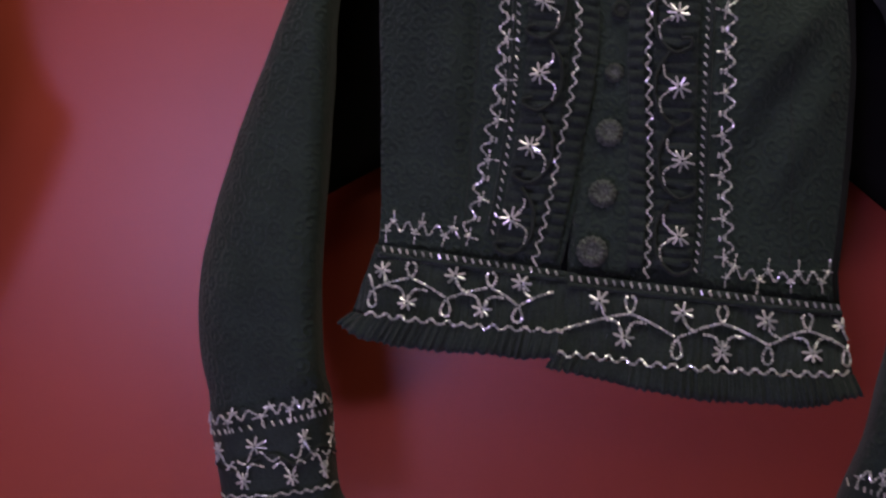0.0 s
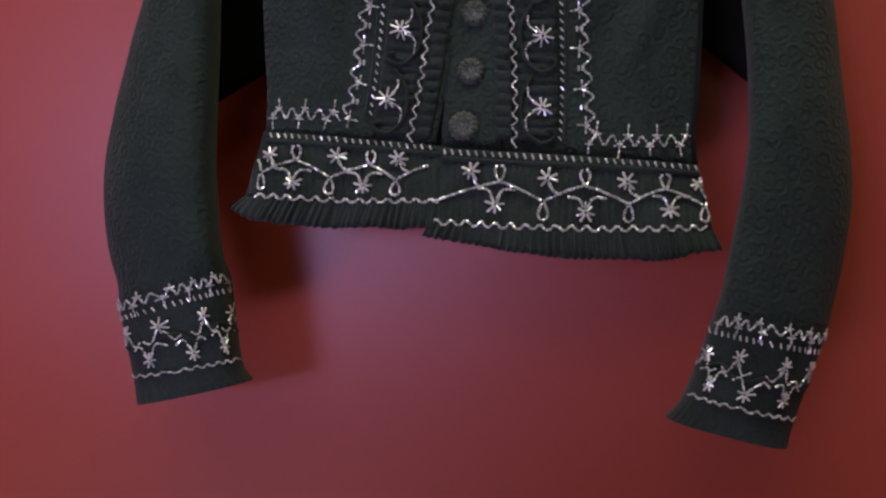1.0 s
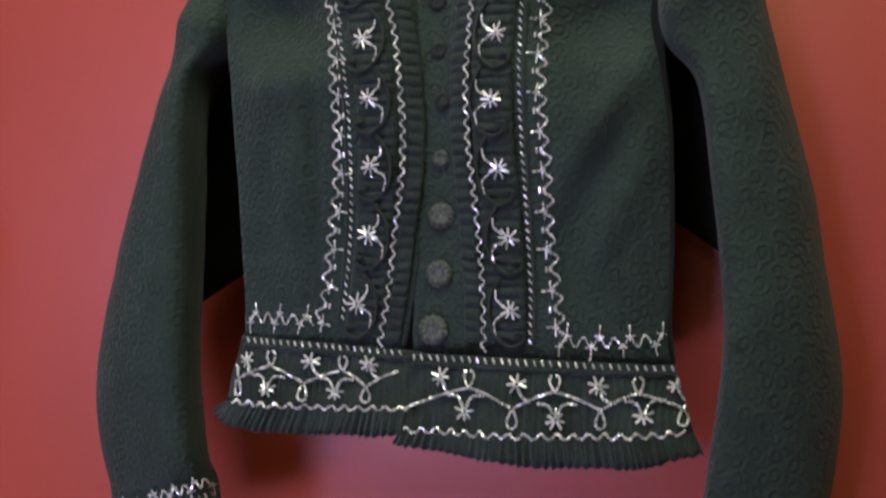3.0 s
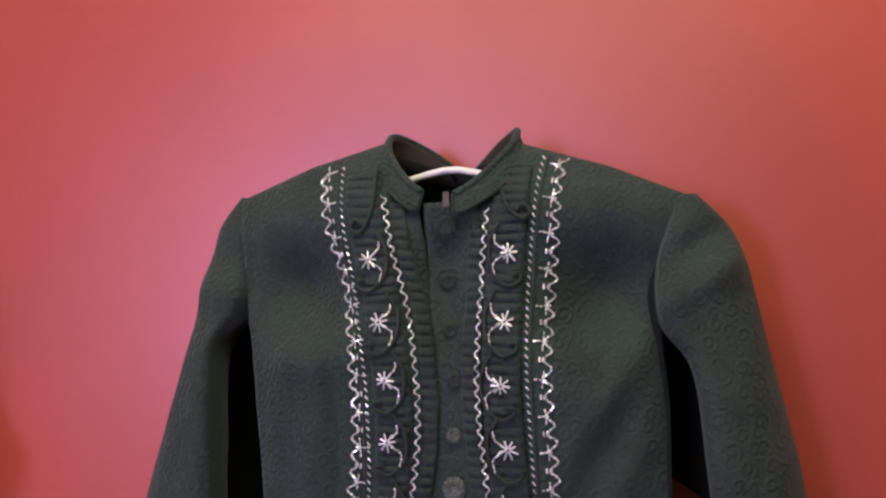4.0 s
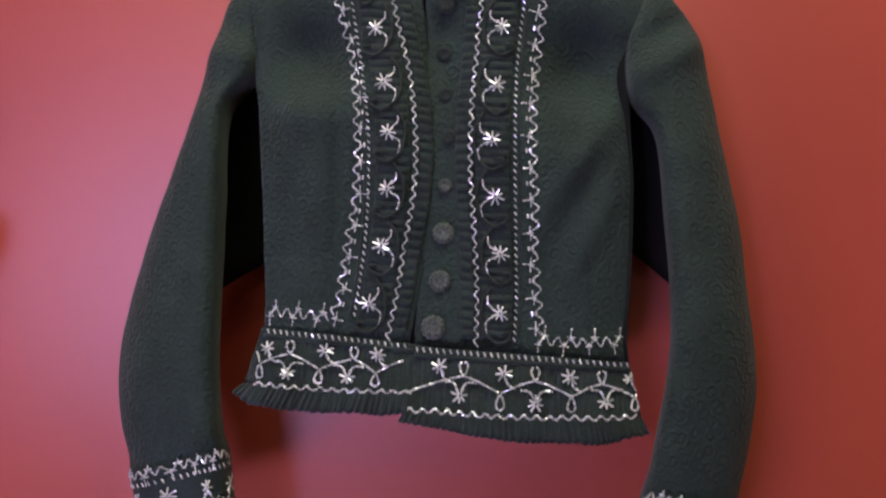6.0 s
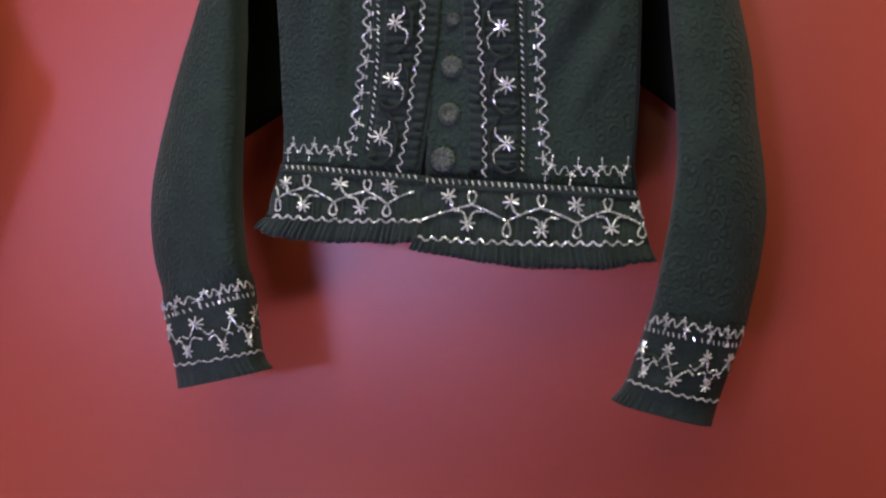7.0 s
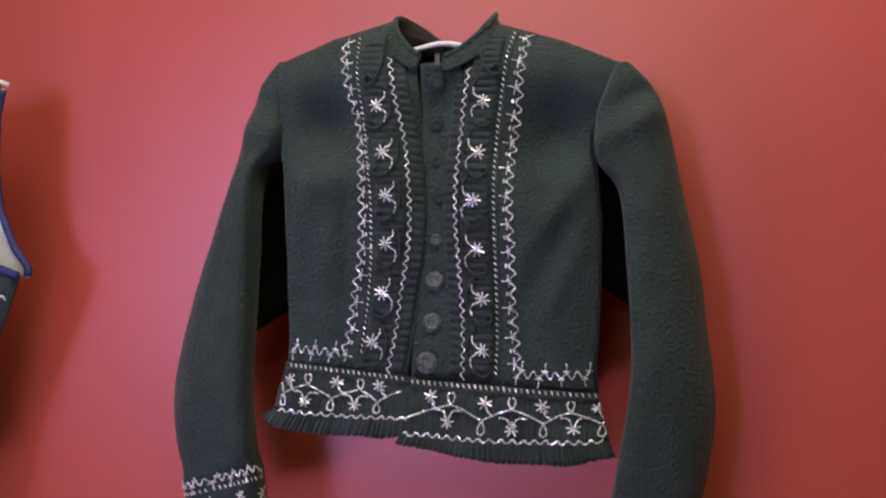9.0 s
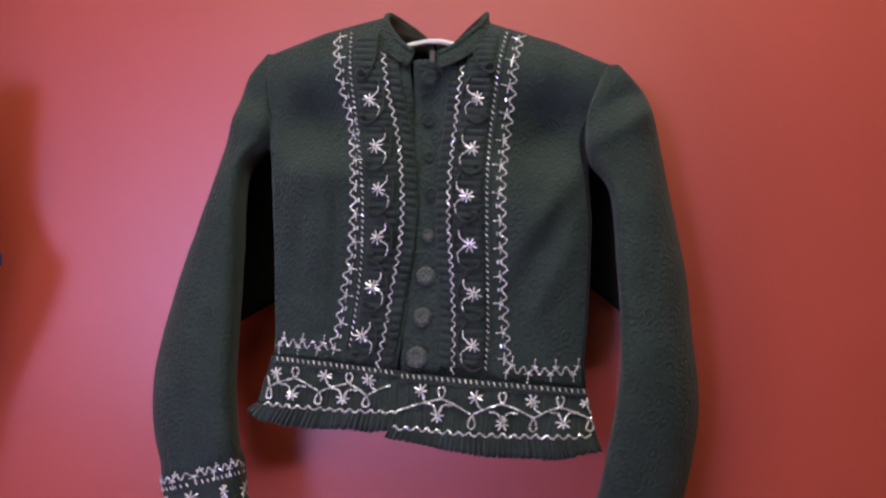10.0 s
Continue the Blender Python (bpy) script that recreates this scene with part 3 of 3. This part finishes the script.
# ---- peplum: two flared panels, each with a pleated ruffle ----
PEPLUMS = (
    ("left", [(-0.168, -0.005), (-0.095, -0.010), (-0.010, -0.017)], [(-0.184, -0.059), (-0.100, -0.063), (-0.014, -0.062)], [(-0.196, -0.068), (-0.170, -0.079), (-0.110, -0.084), (-0.016, -0.082)], 0.006),
    ("right", [(-0.014, -0.018), (0.085, -0.0225), (0.186, -0.0275)], [(-0.024, -0.079), (0.088, -0.082), (0.199, -0.079)], [(-0.028, -0.088), (0.022, -0.0965), (0.089, -0.104), (0.150, -0.104), (0.207, -0.094)], 0.008),
)


CURVES = {}


def along(pts, u):
    key = tuple(pts)
    if key not in CURVES:
        CURVES[key] = curve2(pts, 60)
    c = CURVES[key]
    k = u * 60
    i = min(int(k), 59)
    return c[i] + (c[i + 1] - c[i]) * (k - i)


def peplum(side, top, mid, low, lift):
    outer = -1 if side == "left" else 1

    def sheet(u, t):
        a, b = along(top, u), along(mid, u)
        p = a + (b - a) * t
        e = u if outer > 0 else 1 - u
        y = front(a.x, max(a.y, -0.02)).y - lift - 0.010 * t ** 1.4
        y += 0.012 * max(0.0, (e - 0.85) / 0.15) ** 2 * t
        rib = abs(math.sin(p.x * 560 + 1.6 * noise.noise(Vector((p.x * 70, 1.0, p.y * 25))))) ** 0.6
        y -= 0.0022 * rib * (0.5 + 0.5 * t) * (0.8 + 0.6 * noise.noise(Vector((p.x * 50, 3.0, p.y * 40))))
        y += 0.003 * t * math.sin(p.x * 60 + 1) + 0.0030 * noise.noise(Vector((p.x * 80, 7.0, p.y * 60)))
        return Vector((p.x, y, p.y))

    v, f = grid(sheet, 340, 14, 0.0022)
    pep = obj("peplum", v, f, TRIM, jacket, "flared dark waist panel with beaded vine")

    low_v = table([(p[0], p[1]) for p in low])
    low_x = lambda u: low[0][0] + (low[-1][0] - low[0][0]) * u

    def frill(u, t):
        a = along(mid, u)
        b = Vector((low_x(u), low_v(low_x(u))))
        s0 = sheet(u, 1.0)
        ph = 0.5 * (u * (230 if outer > 0 else 165) + 1.5 * math.sin(u * 23) + 4.0 * noise.noise(Vector((u * 14, 5.1, lift * 700)))) + 0.3 * t
        lump = abs(math.sin(ph)) ** 0.5
        wob = (0.0023 + 0.0013 * noise.noise(Vector((u * 31, 0.3, lift * 900)))) * (2 * lump - 1)
        p = a + (b - a) * t
        drop = 0.0012 * noise.noise(Vector((u * 120, 9.1, 2))) - 0.0020 * lump + 0.0022 * noise.noise(Vector((u * 9, 1.7, 4)))
        curl = 0.0045 * max(0.0, (t - 0.7) / 0.3) ** 2
        return Vector((p.x + 0.0012 * math.sin(ph * 2) * t, s0.y - 0.002 - wob * (0.3 + 0.7 * t) - 0.003 * t + curl, p.y + (drop + 0.001) * t))

    v, f = grid(frill, 460, 10, 0.0016)
    obj("ruffle", v, f, TRIM, pep, "narrow pleated ruffle along the hem")

    # beadwork by fraction along and down the panel
    def surf(x, d, h):
        a, b = along(top, 0).x, along(top, 1).x
        u = min(max((x - a) / (b - a), 0.0), 1.0)
        for _ in range(4):
            p = sheet(u, d)
            lo, hi = along(top, 0).lerp(along(mid, 0), d).x, along(top, 1).lerp(along(mid, 1), d).x
            u = min(max(u + (x - p.x) / (hi - lo), 0.0), 1.0)
        p = sheet(u, d)
        return Vector((p.x, p.y - h - 0.0018, p.z))

    return pep, surf, sheet


H = 0.060
for side, top, mid, low, lift in PEPLUMS:
    pep, surf, sheet = peplum(side, top, mid, low, lift)
    # surface in metres: x across, q down from the waist (negative)
    sq = lambda x, q, h, surf=surf: surf(x, min(max(-q / H, 0.0), 1.0), h)
    if side == "left":
        lows, highs, up, down = [-0.165, -0.107, -0.052], [-0.136, -0.074], [(-0.159, -0.021), (-0.102, -0.0175), (-0.051, -0.0165)], [(-0.137, -0.045), (-0.079, -0.044)]
        ends = ((-0.171, -0.026), (-0.026, -0.021))
        x0, x1 = -0.160, -0.022
    else:
        lows, highs, up, down = [0.066, 0.132, 0.192], [0.031, 0.098, 0.160], [(0.008, -0.017), (0.069, -0.019), (0.130, -0.019), (0.187, -0.018)], [(0.028, -0.042), (0.099, -0.0455), (0.164, -0.0425)]
        ends = ((-0.022, -0.043), (0.196, -0.034))
        x0, x1 = -0.014, 0.188
    s = Stitch(sq, 90 + len(side), r=0.0010)
    s.dashes([(x0, -0.003), (x1, -0.003)], 0.0046, 0.0064, 0.7, -1)
    s.done("bead_stitching", pep)
    cord("piping", [(x0 - 0.004 + (x1 - x0 + 0.008) * k / 8, -0.0082) for k in range(9)], sq, 0.0021, pep, TRIM, -0.0010, 90)
    s = Stitch(sq, 95 + len(side), r=0.00120)
    s.zigzag([(x0 - 0.010, -H + 0.0015), (x1 + 0.011, -H + 0.0015)], 0.0028, 0.0118, stars=False)
    s.done("bead_wave", pep)
    s = Stitch(sq, 100 + len(side), r=0.00118, fine=0.0028)
    knots = sorted([(x, -0.038) for x in lows] + [(x, -0.024) for x in highs] + list(ends))
    for (xa, qa), (xb, qb) in zip(knots, knots[1:]):
        s.line([((1 - t) * xa + t * xb, (1 - t) * qa + t * qb + 0.006 * t * (1 - t)) for t in np.linspace(0, 1, 12)])
    for x in highs:
        s.loop((x, -0.0175), 0.0046, 0.0066)
    for x in lows:
        s.loop((x, -0.0455), 0.0042, 0.0072, -1)
    for x, q in up:
        s.line(curve2([(x + 0.002, q - 0.004), (x + 0.004, q - 0.010), (x + 0.013, q - 0.014)], 14))
    for x, q in down:
        s.line(curve2([(x - 0.002, q + 0.004), (x - 0.006, q + 0.011), (x - 0.016, q + 0.012)], 14))
        s.line(curve2([(x + 0.001, q + 0.004), (x + 0.006, q + 0.012), (x + 0.016, q + 0.012)], 14))
    s.done("bead_vine", pep, "curling vine in silver beads")
    for k, (x, q) in enumerate(up + down):
        s = Stitch(sq, 120 + k, r=0.00108)
        s.flower((x, q), 0.0082, 7, 0.5 * k)
        s.done("bead_flower", pep)

# ---- sleeves ----
SLEEVES = {
    -1: [((-0.203, 0.350), (-0.190, 0.347), 0.010), ((-0.225, 0.318), (-0.188, 0.320), 0.026), ((-0.239, 0.270), (-0.186, 0.278), 0.036), ((-0.250, 0.228), (-0.189, 0.246), 0.040),
         ((-0.262, 0.182), (-0.213, 0.208), 0.040), ((-0.288, 0.108), (-0.212, 0.124), 0.043), ((-0.306, 0.048), (-0.211, 0.060), 0.043), ((-0.319, -0.012), (-0.210, 0.004), 0.043),
         ((-0.322, -0.058), (-0.209, -0.036), 0.042), ((-0.317, -0.102), (-0.206, -0.081), 0.041), ((-0.307, -0.136), (-0.202, -0.110), 0.038), ((-0.302, -0.160), (-0.198, -0.130), 0.035),
         ((-0.287, -0.216), (-0.189, -0.196), 0.032), ((-0.281, -0.239), (-0.180, -0.214), 0.032)],
    1: [((0.213, 0.337), (0.198, 0.336), 0.010), ((0.238, 0.311), (0.188, 0.311), 0.026), ((0.252, 0.282), (0.178, 0.274), 0.036), ((0.262, 0.240), (0.181, 0.226), 0.040),
        ((0.272, 0.194), (0.206, 0.188), 0.040), ((0.292, 0.106), (0.216, 0.106), 0.043), ((0.299, 0.050), (0.221, 0.052), 0.043), ((0.307, -0.004), (0.223, 0.000), 0.043),
        ((0.310, -0.050), (0.219, -0.044), 0.042), ((0.304, -0.100), (0.212, -0.088), 0.041), ((0.296, -0.140), (0.206, -0.124), 0.038), ((0.289, -0.166), (0.199, -0.150), 0.035),
        ((0.268, -0.228), (0.180, -0.208), 0.032), ((0.262, -0.251), (0.166, -0.229), 0.032)],
}
SHEAR = table([(0, 0.0), (2, 0.010), (4, 0.022), (8, 0.028), (10, 0.022), (11, 0.014), (13, 0.004)])
MIDY = table([(0, -0.052), (1, -0.052), (3, -0.056), (8, -0.072), (11, -0.068), (13, -0.070)])


def sleeve_point(side, w, a, extra=0.0):
    """w: station 0 to 13 down the arm; a: angle round it (0 outer edge, pi/2 the front, pi inner edge)."""
    rows = SLEEVES[side]
    i = min(int(w), len(rows) - 2)
    t = w - i
    P = [rows[max(i - 1, 0)], rows[i], rows[i + 1], rows[min(i + 2, len(rows) - 1)]]
    cr = lambda p, q, r, s: 0.5 * (2 * q + (r - p) * t + (2 * p - 5 * q + 4 * r - s) * t * t + (3 * q - p - 3 * r + s) * t ** 3)
    ox, oz, ix, iz = [cr(*[row[j][k] for row in P]) for j, k in ((0, 0), (0, 1), (1, 0), (1, 1))]
    d = cr(*[row[2] for row in P])
    c, s = math.cos(a), math.sin(a)
    cc = math.copysign(abs(c) ** 0.8, c)
    x, z = (ox + ix) / 2 + (ox - ix) / 2 * cc, (oz + iz) / 2 + (oz - iz) / 2 * cc
    fold = 0.0035 * noise.noise(Vector((x * 14, side * 5, z * 10))) + 0.002 * noise.noise(Vector((x * 40, side * 5 + 2, z * 26)))
    # the sleeve head dents above a slanting crease and swells below it
    rise = (z - 0.258 - 0.6 * (x - 0.189)) if side > 0 else (z - 0.270 - 0.25 * (-x - 0.19))
    face = max(0.0, s) ** 0.5
    fold += face * (0.013 * math.exp(-(((rise - 0.020) / 0.017) ** 2)) - 0.009 * math.exp(-(((rise + 0.014) / 0.015) ** 2))) * (1.0 if side > 0 else 0.6)
    return Vector((x, MIDY(w) + SHEAR(w) * c - (d + extra) * math.copysign(abs(s) ** 0.85, s) + fold, z))


def sleeve(side):
    def tube_sheet(w0, w1, nw, n=44, extra=0.0, ripple=0.0):
        verts, faces = [], []
        for j in range(nw + 1):
            w = w0 + (w1 - w0) * j / nw
            for k in range(n):
                a = 2 * math.pi * k / n
                e = extra + ripple * (j / nw) * math.sin(a * (n // 5) + 2 * math.sin(a * 3)) * (0.2 + 1.2 * max(0.0, -math.cos(a)))
                verts.append(sleeve_point(side, w, a, e))
        for j in range(nw):
            for k in range(n):
                q = (k + 1) % n
                faces.append((j * n + k, j * n + q, (j + 1) * n + q, (j + 1) * n + k))
        return verts, faces

    v, f = tube_sheet(0, 11.0, 110)
    f.append(tuple(reversed(range(44))))
    arm = obj("sleeve", v, f, CLOTH, jacket, "long dark wool sleeve with a beaded cuff")
    v, f = tube_sheet(10.7, 12.05, 14, 60, 0.0022)
    cuff = obj("cuff", v, f, TRIM, arm, "dark cuff covered with silver beadwork")
    v, f = tube_sheet(11.95, 13.0, 8, 160, 0.003, 0.0026)
    n = len(v)
    f.append(tuple(range(n - 160, n)))
    obj("cuff_ruffle", v, f, TRIM, arm, "dark pleated ruffle round the wrist")

    # cuff beadwork: x runs round the front in radians, q down in stations
    L0 = 0.105  # metres across the front for pi radians
    def sf(x, q, h):
        a = math.acos(min(max(1 - 2 * x / L0, -1.0), 1.0))
        if side < 0:
            a = 0.12 + a * (math.pi + 0.38) / math.pi
        p = sleeve_point(side, 10.75 + (-q) / 0.070 * 1.30, a, 0.0032)
        return p + Vector((0, -h - 0.0006, 0))
    s = Stitch(sf, 200 + side, r=0.00108)
    s.both = True
    s.zigzag([(0.0, -0.009), (0.105, -0.009)], 0.0052, 0.0100, out=0.0110, across=0.0075)
    s.done("bead_zigzag", cuff)
    s = Stitch(sf, 210 + side, r=0.0009)
    s.dashes([(0.0, -0.0215), (0.105, -0.0215)], 0.0042, 0.0058, 0.7, side)
    s.done("bead_stitching", cuff)
    s = Stitch(sf, 220 + side, r=0.00098, fine=0.0028)
    s.zigzag([(-0.002, -0.0665), (0.107, -0.0665)], 0.0018, 0.0105, stars=False)
    s.done("bead_wave", cuff)
    for k, (x, q, up) in enumerate(((0.008, -0.034, 1), (0.036, -0.034, 1), (0.070, -0.034, 1), (0.100, -0.036, 1), (0.026, -0.054, -1), (0.056, -0.055, -1), (0.088, -0.054, -1))):
        s = Stitch(sf, 230 + 7 * k + side, r=0.00096, fine=0.0026)
        s.flower((x, q), 0.0060, 7, 0.4 * k)
        s.line(curve2([(x - 0.002, q - 0.003 * up), (x - 0.007, q - 0.010 * up), (x - 0.015, q - 0.006 * up)], 12))
        s.line(curve2([(x + 0.002, q - 0.003 * up), (x + 0.007, q - 0.010 * up), (x + 0.015, q - 0.006 * up)], 12))
        s.done("bead_flower", cuff)
    cord("corded_vine", [(0.0, -0.041), (0.018, -0.048), (0.042, -0.040), (0.062, -0.048), (0.084, -0.040), (0.104, -0.047)], lambda x, q, h: sf(x, q, h), 0.0013, cuff)
    # sleeve seam over the shoulder
    v, f = tube([sleeve_point(side, 0.1 + 3.0 * k / 16, math.pi - 0.12, -0.0005) for k in range(17)], 0.0009)
    obj("seam", v, f, CLOTH, arm)


for side in (-1, 1):
    sleeve(side)

# the deep underarm cloth between sleeve and body, its black painting the shade in the gap
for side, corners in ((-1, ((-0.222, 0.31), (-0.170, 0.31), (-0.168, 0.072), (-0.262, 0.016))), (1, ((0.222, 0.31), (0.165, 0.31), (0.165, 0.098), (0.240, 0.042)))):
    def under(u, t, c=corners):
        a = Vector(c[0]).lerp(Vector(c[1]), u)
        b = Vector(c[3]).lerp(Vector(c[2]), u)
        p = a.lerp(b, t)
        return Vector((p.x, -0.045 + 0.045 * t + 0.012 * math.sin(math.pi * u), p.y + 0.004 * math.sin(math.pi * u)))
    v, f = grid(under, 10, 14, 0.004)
    obj("underarm", v, f, LINING_SHADE, jacket, "underarm cloth of the sleeve, coloured black for the shade there")

# ---- hanger in the neck ----
hanger = thing("hanger", "white plastic clothes hanger inside the jacket's neck", "hanger", (0, 0, Z0))
pts = [Vector((x, -0.045, z)) for x, z in ((-0.150, 0.322), (-0.09, 0.343), (-0.046, 0.359), (-0.025, 0.3645), (-0.010, 0.3675), (0.004, 0.3675), (0.018, 0.3645), (0.09, 0.345), (0.150, 0.322))]
v, f = tube(pts, 0.0034, 10)
obj("bar", v, f, WHITE, hanger)
v, f = tube([Vector((-0.004, -0.045 + 0.112 * k / 10, 0.366 - 0.012 * math.sin(k / 10 * 2.2))) for k in range(11)], 0.0022, 8)
obj("hook", v, f, CABLE, hanger, "dark wire hook")

# ---- the neighbouring vest ----
vest = thing("vest", "sleeveless dark vest with blue binding and pale lining on the wall", "vest", (-0.747, 0, Z0))
X = 0.745


def vest_sheet(right, y0, v0, v1, left=-0.22, bulge=0.03):
    def fn(u, t):
        v = v0 + (v1 - v0) * t
        xr = right(v) + X
        x = left + (xr - left) * u
        return Vector((x, y0 - bulge * (1 - u ** 3), v))
    return fn


arm_of = table([(-0.25, -0.625), (-0.10, -0.600), (0.0, -0.561), (0.038, -0.545), (0.088, -0.532), (0.098, -0.530), (0.123, -0.552), (0.173, -0.576), (0.23, -0.584), (0.289, -0.585), (0.327, -0.579)])
v, f = grid(vest_sheet(arm_of, -0.048, 0.086, 0.327, -0.22, 0.0), 24, 30, 0.003)
obj("back_panel", v, f, PALE, vest, "pale greenish lining of the vest's back")
front_of = table([(-0.25, -0.626), (-0.10, -0.601), (0.0, -0.562), (0.038, -0.546), (0.088, -0.531), (0.094, -0.548), (0.100, -0.572), (0.112, -0.586), (0.16, -0.598), (0.2, -0.590), (0.327, -0.583)])
v, f = grid(vest_sheet(front_of, -0.070, -0.25, 0.327), 30, 60, 0.003)
obj("front_panel", v, f, CLOTH, vest, "dark front of the vest")
for fn_x, y, lo, hi in ((arm_of, -0.051, 0.088, 0.325), (front_of, -0.073, 0.088, 0.325)):
    v, f = tube([Vector((fn_x(lo + (hi - lo) * k / 40) + X, y, lo + (hi - lo) * k / 40)) for k in range(41)], 0.0048, 8)
    obj("binding", v, f, BLUE, vest, "blue bias binding round the armhole")
v, f = tube([Vector((-0.582 + X - 0.06 * k / 6, -0.054 - 0.038 * k / 6 * 0.4, 0.328 + 0.006 * k / 6)) for k in range(7)], 0.005, 8)
obj("binding", v, f, BLUE, vest, "blue bias binding on the shoulder")
vs = lambda x, q, h: Vector((x + X, -0.073 - 0.03 * (1 - ((x + X + 0.22) / max(front_of(q) + X + 0.22, 0.01)) ** 3) - h, q))
for k, (q, amp) in enumerate(((0.060, 0.003), (0.020, 0.003), (-0.03, 0.004))):
    s = Stitch(vs, 300 + k)
    s.zigzag([(-0.70, q - 0.004), (front_of(q) - 0.004, q)], amp, 0.012, stars=False)
    s.done("bead_wave", vest)
pin = thing("hanger_tip", "white plastic end of a hanger at the vest's shoulder", "hanger", (-0.580, -0.048, Z0 + 0.329))
v, f = tube([Vector((0.005 - 0.10 * k / 6, 0.0, 0.003 + 0.03 * (k / 6))) for k in range(7)], lambda t: 0.0035, 8)
obj("bar", v, f, WHITE, pin)
v, f = tube([Vector((-0.085, 0.117 * k / 6, 0.03)) for k in range(7)], 0.003, 8)
obj("hook", v, f, WHITE, pin)

# ---- small things ----
v, f = grid(lambda u, t: Vector((-0.174 + 0.022 * u + 0.004 * math.sin(t * 5), WALL - 0.0012 - 0.0008 * math.sin(u * 9) * math.sin(t * 7), Z0 + 0.636 + 0.023 * t + 0.003 * math.sin(u * 7))), 12, 12, 0.0008)
tape = obj("tape", v, f, TAPE)
tagged(tape, label="scrap of tape coloured pale pink for the glint near the wall's top edge", category="tape")
for k, (a, b) in enumerate((((-1.99, 2.73), (-1.66, 2.875)), ((-1.94, 2.735), (-1.60, 2.88)))):
    v, f = tube([Vector((a[0] + (b[0] - a[0]) * q / 12, 2.194, a[1] + (b[1] - a[1]) * q / 12 + 0.01 * math.sin(q))) for q in range(13)], 0.008, 6)
    tagged(obj("cable", v, f, CABLE), label="thin black cable along the cream wall", category="cable", group="cables on the wall")
